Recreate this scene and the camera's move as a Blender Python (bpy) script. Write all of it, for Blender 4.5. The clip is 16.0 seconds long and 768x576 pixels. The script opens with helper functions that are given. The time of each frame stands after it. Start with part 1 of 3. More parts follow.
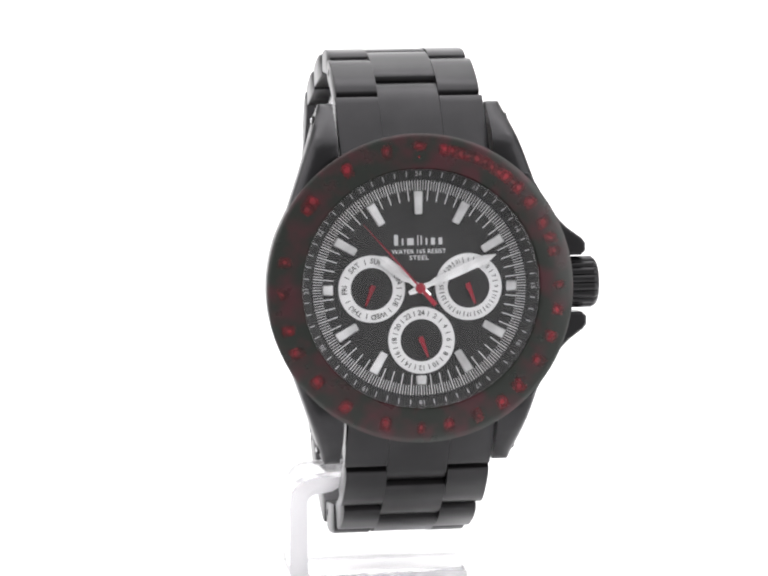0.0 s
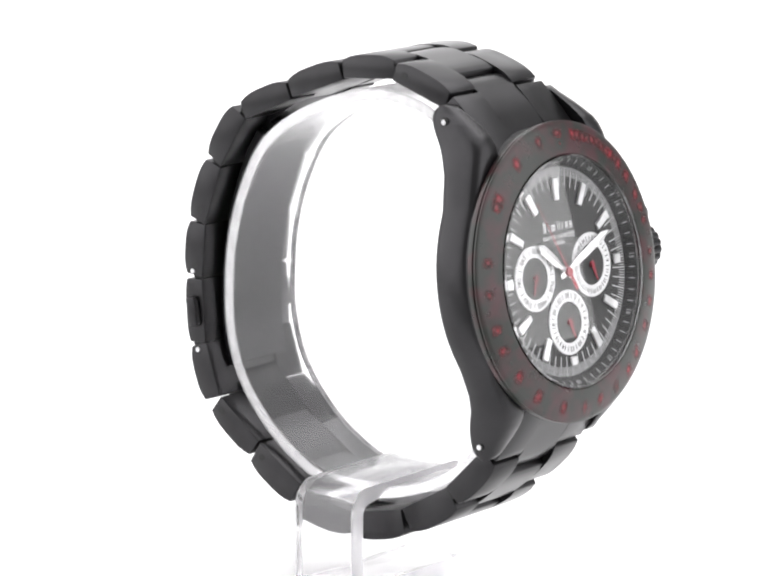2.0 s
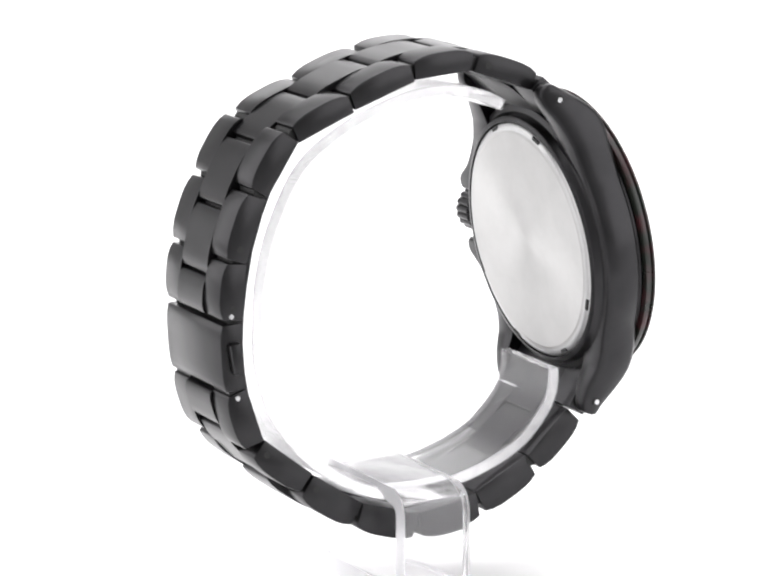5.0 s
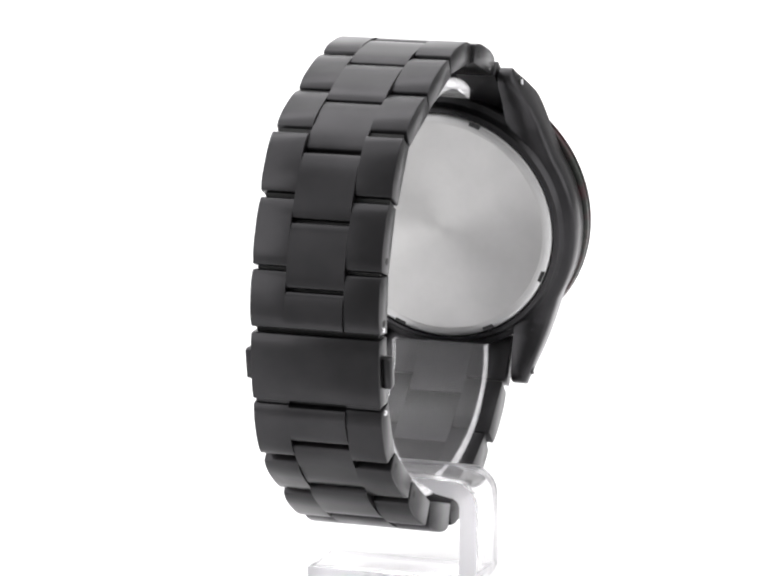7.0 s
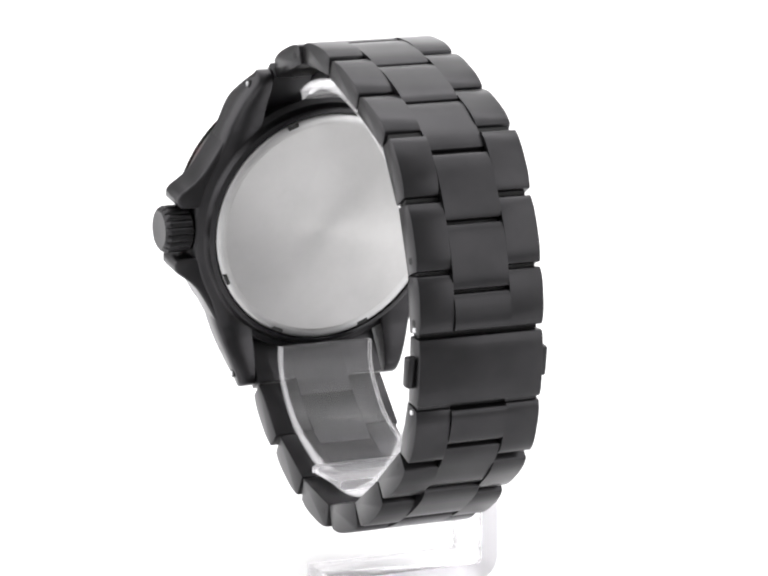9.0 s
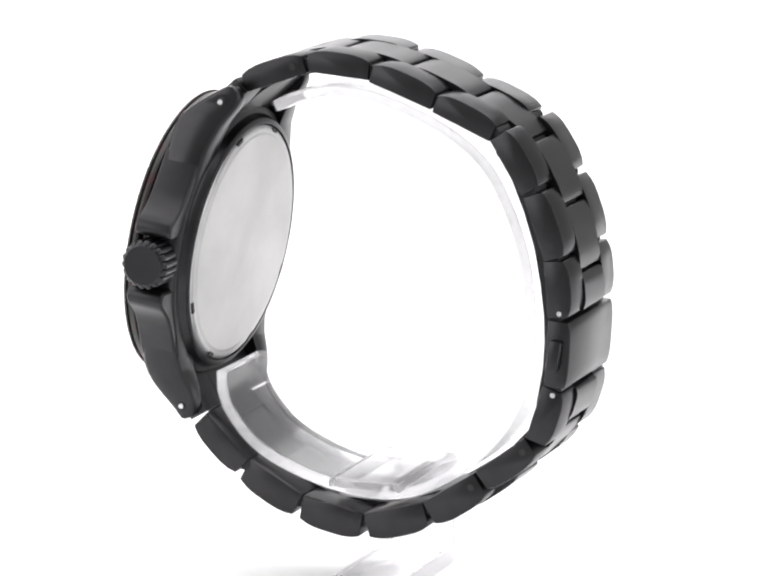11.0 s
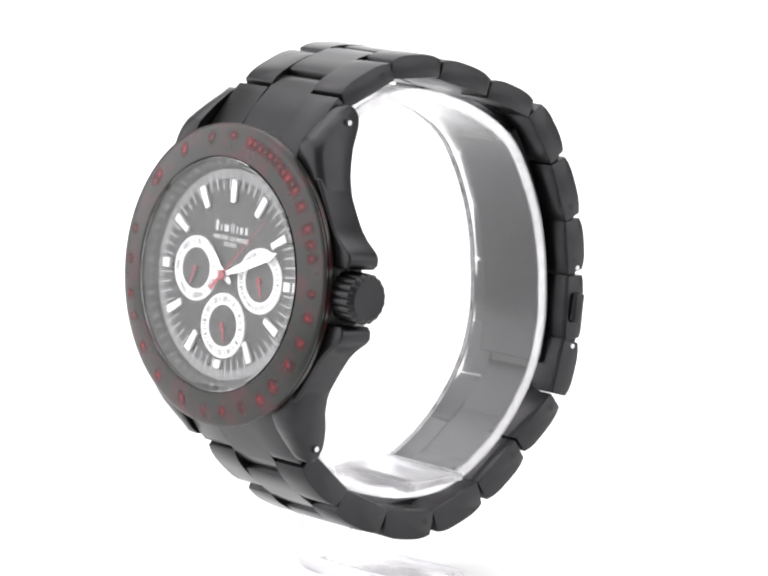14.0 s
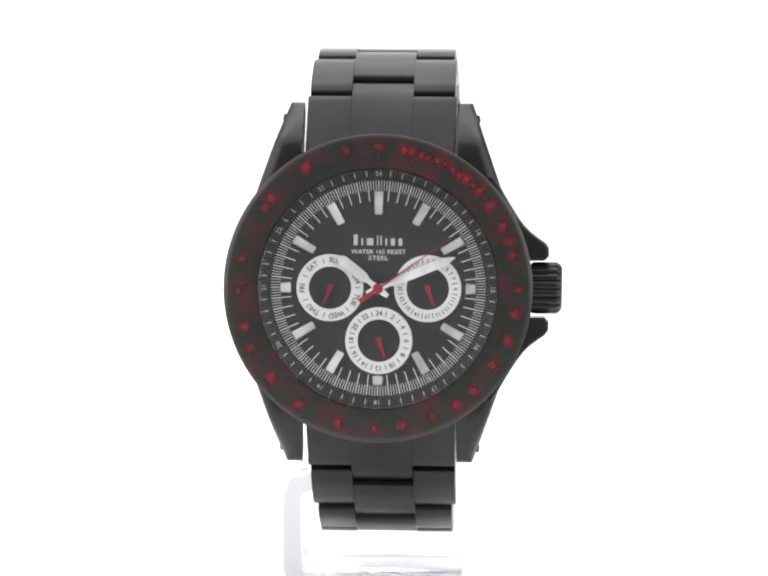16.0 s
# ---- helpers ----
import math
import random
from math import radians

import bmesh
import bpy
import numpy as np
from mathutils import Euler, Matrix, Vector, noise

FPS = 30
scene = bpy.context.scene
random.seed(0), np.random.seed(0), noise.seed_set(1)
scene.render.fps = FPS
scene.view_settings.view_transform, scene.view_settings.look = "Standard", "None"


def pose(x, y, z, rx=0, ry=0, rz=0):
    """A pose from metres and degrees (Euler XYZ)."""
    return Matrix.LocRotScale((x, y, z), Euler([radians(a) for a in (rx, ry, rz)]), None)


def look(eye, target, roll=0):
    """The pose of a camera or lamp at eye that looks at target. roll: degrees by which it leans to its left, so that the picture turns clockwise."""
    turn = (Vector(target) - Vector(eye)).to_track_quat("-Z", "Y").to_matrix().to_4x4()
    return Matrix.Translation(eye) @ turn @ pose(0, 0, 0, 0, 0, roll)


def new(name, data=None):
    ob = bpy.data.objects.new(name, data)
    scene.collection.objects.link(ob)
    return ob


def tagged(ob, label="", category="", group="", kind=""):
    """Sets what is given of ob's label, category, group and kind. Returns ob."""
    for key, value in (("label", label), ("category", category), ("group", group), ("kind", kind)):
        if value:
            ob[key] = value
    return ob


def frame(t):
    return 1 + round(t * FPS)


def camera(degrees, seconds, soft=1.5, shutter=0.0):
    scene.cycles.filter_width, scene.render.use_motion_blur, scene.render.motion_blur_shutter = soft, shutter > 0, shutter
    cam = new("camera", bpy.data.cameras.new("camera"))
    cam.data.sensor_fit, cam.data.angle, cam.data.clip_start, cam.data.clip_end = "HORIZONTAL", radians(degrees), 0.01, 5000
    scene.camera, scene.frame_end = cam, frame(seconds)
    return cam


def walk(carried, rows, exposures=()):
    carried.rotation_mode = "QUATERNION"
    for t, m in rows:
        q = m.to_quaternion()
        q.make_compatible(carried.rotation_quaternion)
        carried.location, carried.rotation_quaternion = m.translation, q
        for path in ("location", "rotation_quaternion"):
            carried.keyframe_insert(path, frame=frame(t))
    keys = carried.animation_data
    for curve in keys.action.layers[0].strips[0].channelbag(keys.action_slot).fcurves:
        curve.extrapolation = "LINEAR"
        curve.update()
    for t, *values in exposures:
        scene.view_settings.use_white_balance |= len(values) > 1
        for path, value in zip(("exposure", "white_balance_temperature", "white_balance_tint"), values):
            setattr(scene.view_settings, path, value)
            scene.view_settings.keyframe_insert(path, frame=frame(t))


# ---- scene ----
MM = 0.001
SECONDS = 16.0
TILT = -8.3          # the watch leans back on its cuff
TURN, START = 21.842, 7.71   # degrees a second, degrees at the start
AXIS_X = 0.0008      # the turntable's axis
HUB_Z = 0.0556       # height at which the watch's own space crosses the axis

cam = camera(11.80, SECONDS, soft=2.3)
EYE = pose(0, -0.585, 0.1679, 90 - 11.505, 0, 0)
walk(cam, [(0.0, EYE), (SECONDS, EYE)])

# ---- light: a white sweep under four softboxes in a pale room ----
world = bpy.data.worlds.new("studio")
scene.world = world
world.use_nodes = True
world.node_tree.nodes["Background"].inputs[0].default_value = (1.0, 0.99, 1.0, 1)
world.node_tree.nodes["Background"].inputs[1].default_value = 0.52
scene.view_settings.exposure = 0.0


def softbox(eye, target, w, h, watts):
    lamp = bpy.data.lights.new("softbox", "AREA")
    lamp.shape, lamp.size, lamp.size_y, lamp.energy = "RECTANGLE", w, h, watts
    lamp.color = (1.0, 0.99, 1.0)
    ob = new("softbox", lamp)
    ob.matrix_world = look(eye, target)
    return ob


softbox((0, 0.25, 0.95), (0, 0.2, 0), 1.6, 1.4, 13.0)
softbox((0, 0.45, 1.15), (0, 1.1, 0.15), 1.8, 0.5, 8.5)
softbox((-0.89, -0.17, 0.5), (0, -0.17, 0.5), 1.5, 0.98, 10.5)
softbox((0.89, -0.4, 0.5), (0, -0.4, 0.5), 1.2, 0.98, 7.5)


# ---- materials ----
def material(name, color, rough=0.4, metal=0.0, grain=0.0, grain_scale=400.0, stretch=(1, 1, 1), var=0.25, spec=0.5, rough_var=0.12):
    m = bpy.data.materials.new(name)
    m.use_nodes = True
    nt = m.node_tree
    b = nt.nodes["Principled BSDF"]
    b.inputs["Base Color"].default_value = (*color, 1)
    b.inputs["Roughness"].default_value = rough
    b.inputs["Metallic"].default_value = metal
    b.inputs["Specular IOR Level"].default_value = spec
    co = nt.nodes.new("ShaderNodeTexCoord")
    mp = nt.nodes.new("ShaderNodeMapping")
    mp.inputs["Scale"].default_value = stretch
    nt.links.new(co.outputs["Object"], mp.inputs["Vector"])
    big = nt.nodes.new("ShaderNodeTexNoise")
    big.inputs["Scale"].default_value = 130.0
    big.inputs["Detail"].default_value = 4.0
    nt.links.new(co.outputs["Object"], big.inputs["Vector"])
    fine = nt.nodes.new("ShaderNodeTexNoise")
    fine.inputs["Scale"].default_value = grain_scale
    fine.inputs["Detail"].default_value = 3.0
    nt.links.new(mp.outputs["Vector"], fine.inputs["Vector"])
    ramp = nt.nodes.new("ShaderNodeMapRange")
    ramp.inputs["From Min"].default_value, ramp.inputs["From Max"].default_value = 0.3, 0.7
    ramp.inputs["To Min"].default_value, ramp.inputs["To Max"].default_value = 1 - var, 1 + var
    nt.links.new(big.outputs["Fac"], ramp.inputs["Value"])
    mul = nt.nodes.new("ShaderNodeVectorMath")
    mul.operation = "SCALE"
    mul.inputs[0].default_value = color
    nt.links.new(ramp.outputs["Result"], mul.inputs["Scale"])
    nt.links.new(mul.outputs["Vector"], b.inputs["Base Color"])
    rr = nt.nodes.new("ShaderNodeMapRange")
    rr.inputs["To Min"].default_value, rr.inputs["To Max"].default_value = max(0.02, rough - rough_var), rough + rough_var
    nt.links.new(fine.outputs["Fac"], rr.inputs["Value"])
    nt.links.new(rr.outputs["Result"], b.inputs["Roughness"])
    if grain:
        bump = nt.nodes.new("ShaderNodeBump")
        bump.inputs["Strength"].default_value = grain
        bump.inputs["Distance"].default_value = 0.0001
        nt.links.new(fine.outputs["Fac"], bump.inputs["Height"])
        nt.links.new(bump.outputs["Normal"], b.inputs["Normal"])
    return m


BLACK = material("black_plated_steel", (0.0322, 0.0315, 0.0330), 0.30, 0.88, 0.004, 500, (0.08, 1, 1), spec=0.5, rough_var=0.02, var=0.15)
CASE = material("black_plated_case", (0.0332, 0.0324, 0.0341), 0.31, 0.88, 0.008, 500, (1, 0.1, 1), spec=0.5, rough_var=0.03, var=0.15)
BEZEL = material("bezel_enamel", (0.017, 0.017, 0.015), 0.28, 0.0, 0.02, 300, var=0.4, spec=0.5, rough_var=0.02)

def two_tone(mat, scale, low, high, c0, c1):
    """Soft stains of two colours, in the mesh's own space."""
    nt = mat.node_tree
    tex = nt.nodes.new("ShaderNodeTexNoise")
    tex.inputs["Scale"].default_value = scale
    ramp = nt.nodes.new("ShaderNodeValToRGB")
    ramp.color_ramp.elements[0].position, ramp.color_ramp.elements[0].color = low, (*c0, 1)
    ramp.color_ramp.elements[1].position, ramp.color_ramp.elements[1].color = high, (*c1, 1)
    co = [n for n in nt.nodes if n.type == "TEX_COORD"][0]
    nt.links.new(co.outputs["Object"], tex.inputs["Vector"])
    nt.links.new(tex.outputs["Fac"], ramp.inputs["Fac"])
    nt.links.new(ramp.outputs["Color"], nt.nodes["Principled BSDF"].inputs["Base Color"])


two_tone(BEZEL, 260.0, 0.42, 0.68, (0.011, 0.014, 0.011), (0.044, 0.010, 0.014))
DIAL = material("matt_black_dial", (0.010, 0.0098, 0.0103), 0.55, 0.0, 0.05, 900)
BEZEL_RED = material("worn_red_enamel", (0.17, 0.007, 0.015), 0.4, 0.0, 0.0, 700, var=0.6)

two_tone(BEZEL_RED, 420.0, 0.38, 0.66, (0.05, 0.009, 0.010), (0.21, 0.008, 0.018))


def worn_away(mat):
    """Enamel that is whole in the middle of each mark and rubbed off in flecks towards its rim."""
    nt = mat.node_tree
    co = [n for n in nt.nodes if n.type == "TEX_COORD"][0]
    mid = nt.nodes.new("ShaderNodeVectorMath")
    mid.operation, mid.inputs[1].default_value = "DISTANCE", (0.5, 0.0, 0.5)
    plan = nt.nodes.new("ShaderNodeVectorMath")
    plan.operation, plan.inputs[1].default_value = "MULTIPLY", (1.0, 0.0, 1.0)
    nt.links.new(co.outputs["Generated"], plan.inputs[0])
    nt.links.new(plan.outputs["Vector"], mid.inputs[0])
    fleck = nt.nodes.new("ShaderNodeTexNoise")
    fleck.inputs["Scale"].default_value, fleck.inputs["Detail"].default_value = 900.0, 3.0
    nt.links.new(co.outputs["Object"], fleck.inputs["Vector"])
    rub = nt.nodes.new("ShaderNodeMath")
    rub.operation, rub.inputs[1].default_value = "MULTIPLY_ADD", 0.45
    nt.links.new(fleck.outputs["Fac"], rub.inputs[0])
    nt.links.new(mid.outputs["Value"], rub.inputs[2])
    left = nt.nodes.new("ShaderNodeMapRange")
    left.inputs["From Min"].default_value, left.inputs["From Max"].default_value = 0.26, 0.72
    left.inputs["To Min"].default_value, left.inputs["To Max"].default_value = 1.0, 0.0
    nt.links.new(rub.outputs["Value"], left.inputs["Value"])
    nt.links.new(left.outputs["Result"], nt.nodes["Principled BSDF"].inputs["Alpha"])


worn_away(BEZEL_RED)
RED = material("red_enamel", (0.27, 0.010, 0.026), 0.4, 0.0, 0.0, 700, var=0.35)
WHITE = material("white_print", (0.72, 0.72, 0.73), 0.5, 0.0, 0.0, 700, var=0.06)
PALE = material("pale_print", (0.5, 0.5, 0.51), 0.5, 0.0, 0.0, 700, var=0.1)
GREYINK = material("grey_print", (0.42, 0.42, 0.43), 0.55, 0.0, 0.0, 700, var=0.1)
DARKINK = material("dark_print", (0.03, 0.03, 0.03), 0.55)
SILVER = material("brushed_silver", (0.78, 0.78, 0.79), 0.34, 0.75, 0.2, 1500, (1, 1, 0.15), var=0.4)
STEEL = material("bare_steel", (0.62, 0.62, 0.63), 0.25, 1.0, 0.03, 800, var=0.08)
RIM = material("satin_steel_rim", (0.5, 0.5, 0.5), 0.45, 1.0, 0.02, 800, var=0.1)
# near-black colour that stands in for shade in gaps, holes and notches
RECESS_SHADE = material("painted_recess_shade", (0.008, 0.008, 0.008), 0.7)


def back_steel():
    m = material("sunray_steel", (0.51, 0.507, 0.503), 0.56, 1.0, 0.0, 900, var=0.05, rough_var=0.04)
    nt = m.node_tree
    b = nt.nodes["Principled BSDF"]
    tan = nt.nodes.new("ShaderNodeTangent")
    b.inputs["Anisotropic"].default_value = 0.6
    tan.direction_type, tan.axis = "RADIAL", "Y"
    nt.links.new(tan.outputs["Tangent"], b.inputs["Tangent"])
    return m


SUNRAY = back_steel()


def clear(name, ior, tint=(1, 1, 1), rough=0.0, see=1.0):
    m = bpy.data.materials.new(name)
    m.use_nodes = True
    b = m.node_tree.nodes["Principled BSDF"]
    b.inputs["Base Color"].default_value = (*tint, 1)
    b.inputs["Transmission Weight"].default_value = see
    b.inputs["Roughness"].default_value = rough
    b.inputs["IOR"].default_value = ior
    return m


GLASS = clear("mineral_glass", 1.34)
ACRYLIC = clear("clear_acrylic", 1.24, (0.90, 0.895, 0.905), 0.12, 0.93)
CUFF = clear("hazy_acrylic", 1.25, (0.98, 0.975, 0.985), 0.2, 0.985)


def frosted(name, c):
    m = bpy.data.materials.new(name)
    m.use_nodes = True
    nt = m.node_tree
    b = nt.nodes["Principled BSDF"]
    b.inputs["Base Color"].default_value = (c, c * 0.995, c * 1.005, 1)
    b.inputs["Roughness"].default_value = 0.5
    tr = nt.nodes.new("ShaderNodeBsdfTranslucent")
    tr.inputs["Color"].default_value = (c, c * 0.995, c * 1.005, 1)
    mix = nt.nodes.new("ShaderNodeMixShader")
    mix.inputs[0].default_value = 0.5
    nt.links.new(b.outputs[0], mix.inputs[1])
    nt.links.new(tr.outputs[0], mix.inputs[2])
    # the sawn face lets part of what lies behind it through
    thru = nt.nodes.new("ShaderNodeBsdfTransparent")
    both = nt.nodes.new("ShaderNodeMixShader")
    both.inputs[0].default_value = 0.78
    nt.links.new(mix.outputs[0], both.inputs[1])
    nt.links.new(thru.outputs[0], both.inputs[2])
    nt.links.new(both.outputs[0], nt.nodes["Material Output"].inputs["Surface"])
    return m


# white that stands in for light piped to the clear cuff's edges
PIPED_LIGHT = frosted("whitened_cut_edge", 0.98)
SAWN = clear("sawn_foot_edge", 1.28, (0.88, 0.875, 0.885), 0.42, 0.9)
SHEET = material("white_paper", (0.93, 0.93, 0.93), 0.75, 0.0, 0.03, 300, var=0.01)
FLOOR = material("grey_floor", (0.42, 0.42, 0.42), 0.7, 0.0, 0.05, 60, var=0.08)


# ---- mesh helpers (millimetres in, metres out) ----
def mesh_of(name, bm, mat, sharp=35):
    bmesh.ops.recalc_face_normals(bm, faces=bm.faces)
    bmesh.ops.scale(bm, vec=(MM, MM, MM), verts=bm.verts)
    me = bpy.data.meshes.new(name)
    bm.to_mesh(me)
    bm.free()
    me.materials.append(mat)
    me.shade_smooth()
    me.set_sharp_from_angle(angle=radians(sharp))
    return me


def part(name, bm, mat, parent, label="", sharp=35):
    me = bm if isinstance(bm, bpy.types.Mesh) else mesh_of(name, bm, mat, sharp)
    ob = new(name, me)
    ob.parent = parent
    if label:
        ob["label"] = label
    return ob


def bevelled(bm, width, seg=2, angle=30, seam=()):
    """Rounds the sharp edges, but for those in the planes x = seam."""
    bm.normal_update()
    edges = [e for e in bm.edges if len(e.link_faces) == 2 and e.calc_face_angle(0) > radians(angle)
             and not any(abs(v.co.x - x) + abs(w.co.x - x) < 1e-3 for x in seam for v, w in (e.verts,))]
    bmesh.ops.bevel(bm, geom=edges, offset=width, segments=seg, profile=0.5, affect="EDGES", clamp_overlap=True)
    return bm


def loft(rings, closed=True, bm=None, caps=True):
    """Joins rings of equal length into a skin."""
    bm = bm or bmesh.new()
    vs = [[bm.verts.new(p) for p in ring] for ring in rings]
    n = len(vs[0])
    for a, b in zip(vs, vs[1:]):
        for i in range(n if closed else n - 1):
            j = (i + 1) % n
            bm.faces.new((a[i], a[j], b[j], b[i]))
    if caps and closed:
        bm.faces.new(vs[0][::-1])
        bm.faces.new(vs[-1])
    return bm


def box(x0, x1, y0, y1, z0, z1, bev=0.0, seg=2, bm=None):
    own = bmesh.new()
    loft([[(x0, y0, z), (x1, y0, z), (x1, y1, z), (x0, y1, z)] for z in (z0, z1)], bm=own)
    if bev:
        bevelled(own, bev, seg)
    if bm is None:
        return own
    join(bm, own)
    return bm


def join(bm, other):
    tmp = bpy.data.meshes.new("tmp")
    other.to_mesh(tmp)
    other.free()
    bm.from_mesh(tmp)
    bpy.data.meshes.remove(tmp)
    return bm


DY, DZ = -33.6, -4.8     # the dial's centre in the watch's space


def lathe(profile, n=128, cx=0.0, cz=DZ, close=False):
    """Turns (radius, y) round the dial's axis; a radius of zero is a pole."""
    bm = bmesh.new()
    rows = []
    for r, y in profile:
        if r < 1e-6:
            rows.append([bm.verts.new((cx, y, cz))])
        else:
            rows.append([bm.verts.new((cx + r * math.sin(2 * math.pi * k / n), y, cz + r * math.cos(2 * math.pi * k / n))) for k in range(n)])
    pairs = list(zip(rows, rows[1:])) + ([(rows[-1], rows[0])] if close else [])
    for a, b in pairs:
        for k in range(n):
            j = (k + 1) % n
            if len(a) == 1 and len(b) == 1:
                continue
            if len(a) == 1:
                bm.faces.new((a[0], b[k], b[j]))
            elif len(b) == 1:
                bm.faces.new((a[k], a[j], b[0]))
            else:
                bm.faces.new((a[k], a[j], b[j], b[k]))
    return bm


def spoke(angle, r0, r1, w0, w1, y0, y1, cx=0.0, cz=DZ, bm=None, bev=0.0, tilt=0.0):
    """A radial bar on the dial from r0 to r1, w0 and w1 wide, from depth y0 (front) to y1; tilt lifts its outer end."""
    a = radians(angle)
    ux, uz, vx, vz = math.sin(a), math.cos(a), math.cos(a), -math.sin(a)
    rings = []
    for y in (y0, y1):
        ring = []
        for r, s in ((r0, -w0 / 2), (r0, w0 / 2), (r1, w1 / 2), (r1, -w1 / 2)):
            ring.append((cx + ux * r + vx * s, y - tilt * (r - r0), cz + uz * r + vz * s))
        rings.append(ring)
    own = loft(rings)
    if bev:
        bevelled(own, bev, 1)
    return own if bm is None else join(bm, own)


def lettering(text, size, y, cx=0.0, cz=DZ, angle=0.0, mat=None, tilt=0.0, width=None, heavy=0.0):
    """Raised print on the dial, in Blender's own font, centred."""
    cu = bpy.data.curves.new("print", "FONT")
    cu.body, cu.size, cu.align_x, cu.align_y, cu.extrude = text, size * MM, "CENTER", "CENTER", 0.00002
    cu.resolution_u, cu.offset = 2, heavy * MM
    tmp = new("print", cu)
    dg = bpy.context.evaluated_depsgraph_get()
    me = bpy.data.meshes.new_from_object(tmp.evaluated_get(dg))
    bpy.data.objects.remove(tmp)
    xs = [v.co.x for v in me.vertices]
    k = width * MM / (max(xs) - min(xs)) if width else 1.0
    a = radians(angle)
    m = Matrix.Translation((cx * MM, y * MM, cz * MM)) @ Matrix.Rotation(a, 4, "Y") @ Matrix.Rotation(tilt, 4, "X") @ Matrix.Rotation(radians(90), 4, "X") @ Matrix.Diagonal((k, 1, 1, 1))
    me.transform(m)
    me.materials.clear()
    me.materials.append(mat)
    return me


# ---- setting: the white sweep ----
def build_sweep():
    rows = [(-0.095, 0.0), (0.3, 0.0), (0.75, 0.0)]
    for k in range(1, 13):
        a = radians(90 * k / 12)
        rows.append((0.75 + 0.35 * math.sin(a), 0.35 - 0.35 * math.cos(a)))
    rows.append((1.1, 2.2))
    bm = bmesh.new()
    # the roll lies a little to one side of the stand
    left, right = -360, 420
    rings = []
    for y, z in rows:
        back = 3 if z > 0.3 else 0
        rings.append([(left, y * 1000, z * 1000 - 3), (right, y * 1000, z * 1000 - 3), (right, y * 1000 + back, z * 1000), (left, y * 1000 + back, z * 1000)])
    loft(rings, bm=bm)
    ob = new("backdrop", mesh_of("backdrop", bm, SHEET))
    return tagged(ob, "seamless white paper sweep under the watch stand", "backdrop", kind="structure")


def build_floor():
    ob = new("floor", mesh_of("floor", box(-4000, 4000, -4000, 4000, -60, -3.6), FLOOR))
    return tagged(ob, "plain pale grey studio floor round the paper sweep", "floor", kind="structure")


build_sweep()
build_floor()

# ---- the watch ----
watch = tagged(new("wristwatch"), "black plated steel wristwatch with red bezel marks on a clear stand", "wristwatch")


def lug_side(z):
    """Half width of the case's outline at the height z from the dial's centre."""
    z = abs(z)
    return math.sqrt(22.9 ** 2 - z * z) if z < 11.8 else 19.0 - (z - 13.5) * 0.35


# depth of the lugs' front and back by the distance from the dial's centre
LUG_UP = ((0, -33.3, -26.7), (12, -33.3, -26.7), (17.5, -33.2, -26.3), (20.0, -33.2, -25.6), (21.4, -32.9, -25.1), (22.6, -32.3, -24.5), (23.8, -31.1, -23.8), (25.0, -29.8, -23.2),
          (26.2, -28.3, -22.9), (27.1, -27.1, -23.1), (27.7, -26.2, -23.6), (28.0, -25.5, -24.4))
LUG_DOWN = ((0, -33.3, -26.7), (12, -33.3, -26.7), (16.5, -33.3, -26.6), (18.8, -33.1, -26.0), (20.4, -32.6, -25.2), (21.9, -31.7, -24.5), (23.5, -30.3, -24.0),
            (25.0, -28.8, -23.7), (26.1, -27.7, -23.9), (26.8, -26.9, -24.5), (27.1, -26.3, -25.2))


def build_lug(sx, sz):
    """A lug that sweeps back from the case to its rounded tip, with a soft outer shoulder."""
    rings = []
    table = np.array(LUG_UP if sz > 0 else LUG_DOWN)
    steps = np.concatenate([np.linspace(0, 16, 14), np.linspace(16.5, table[-1][0], 22)])
    for z in steps.tolist():
        yf, yb = (float(np.interp(z, table[:, 0], table[:, c])) for c in (1, 2))
        xi, xo = 11.85, lug_side(z)
        d = yb - yf
        c, e = min(1.2, d * 0.3), min(0.8, d * 0.25)
        ring = [(xi, yf + 0.12), (xi + 0.3, yf), (xo - c * 1.5, yf), (xo - c * 0.5, yf + c * 0.35), (xo, yf + c), (xo, yb - e), (xo - e * 0.4, yb - e * 0.3), (xo - e, yb), (xi + 0.3, yb), (xi, yb - 0.12)]
        rings.append([(sx * x, y, DZ + sz * z) for x, y in ring])
    return loft(rings)


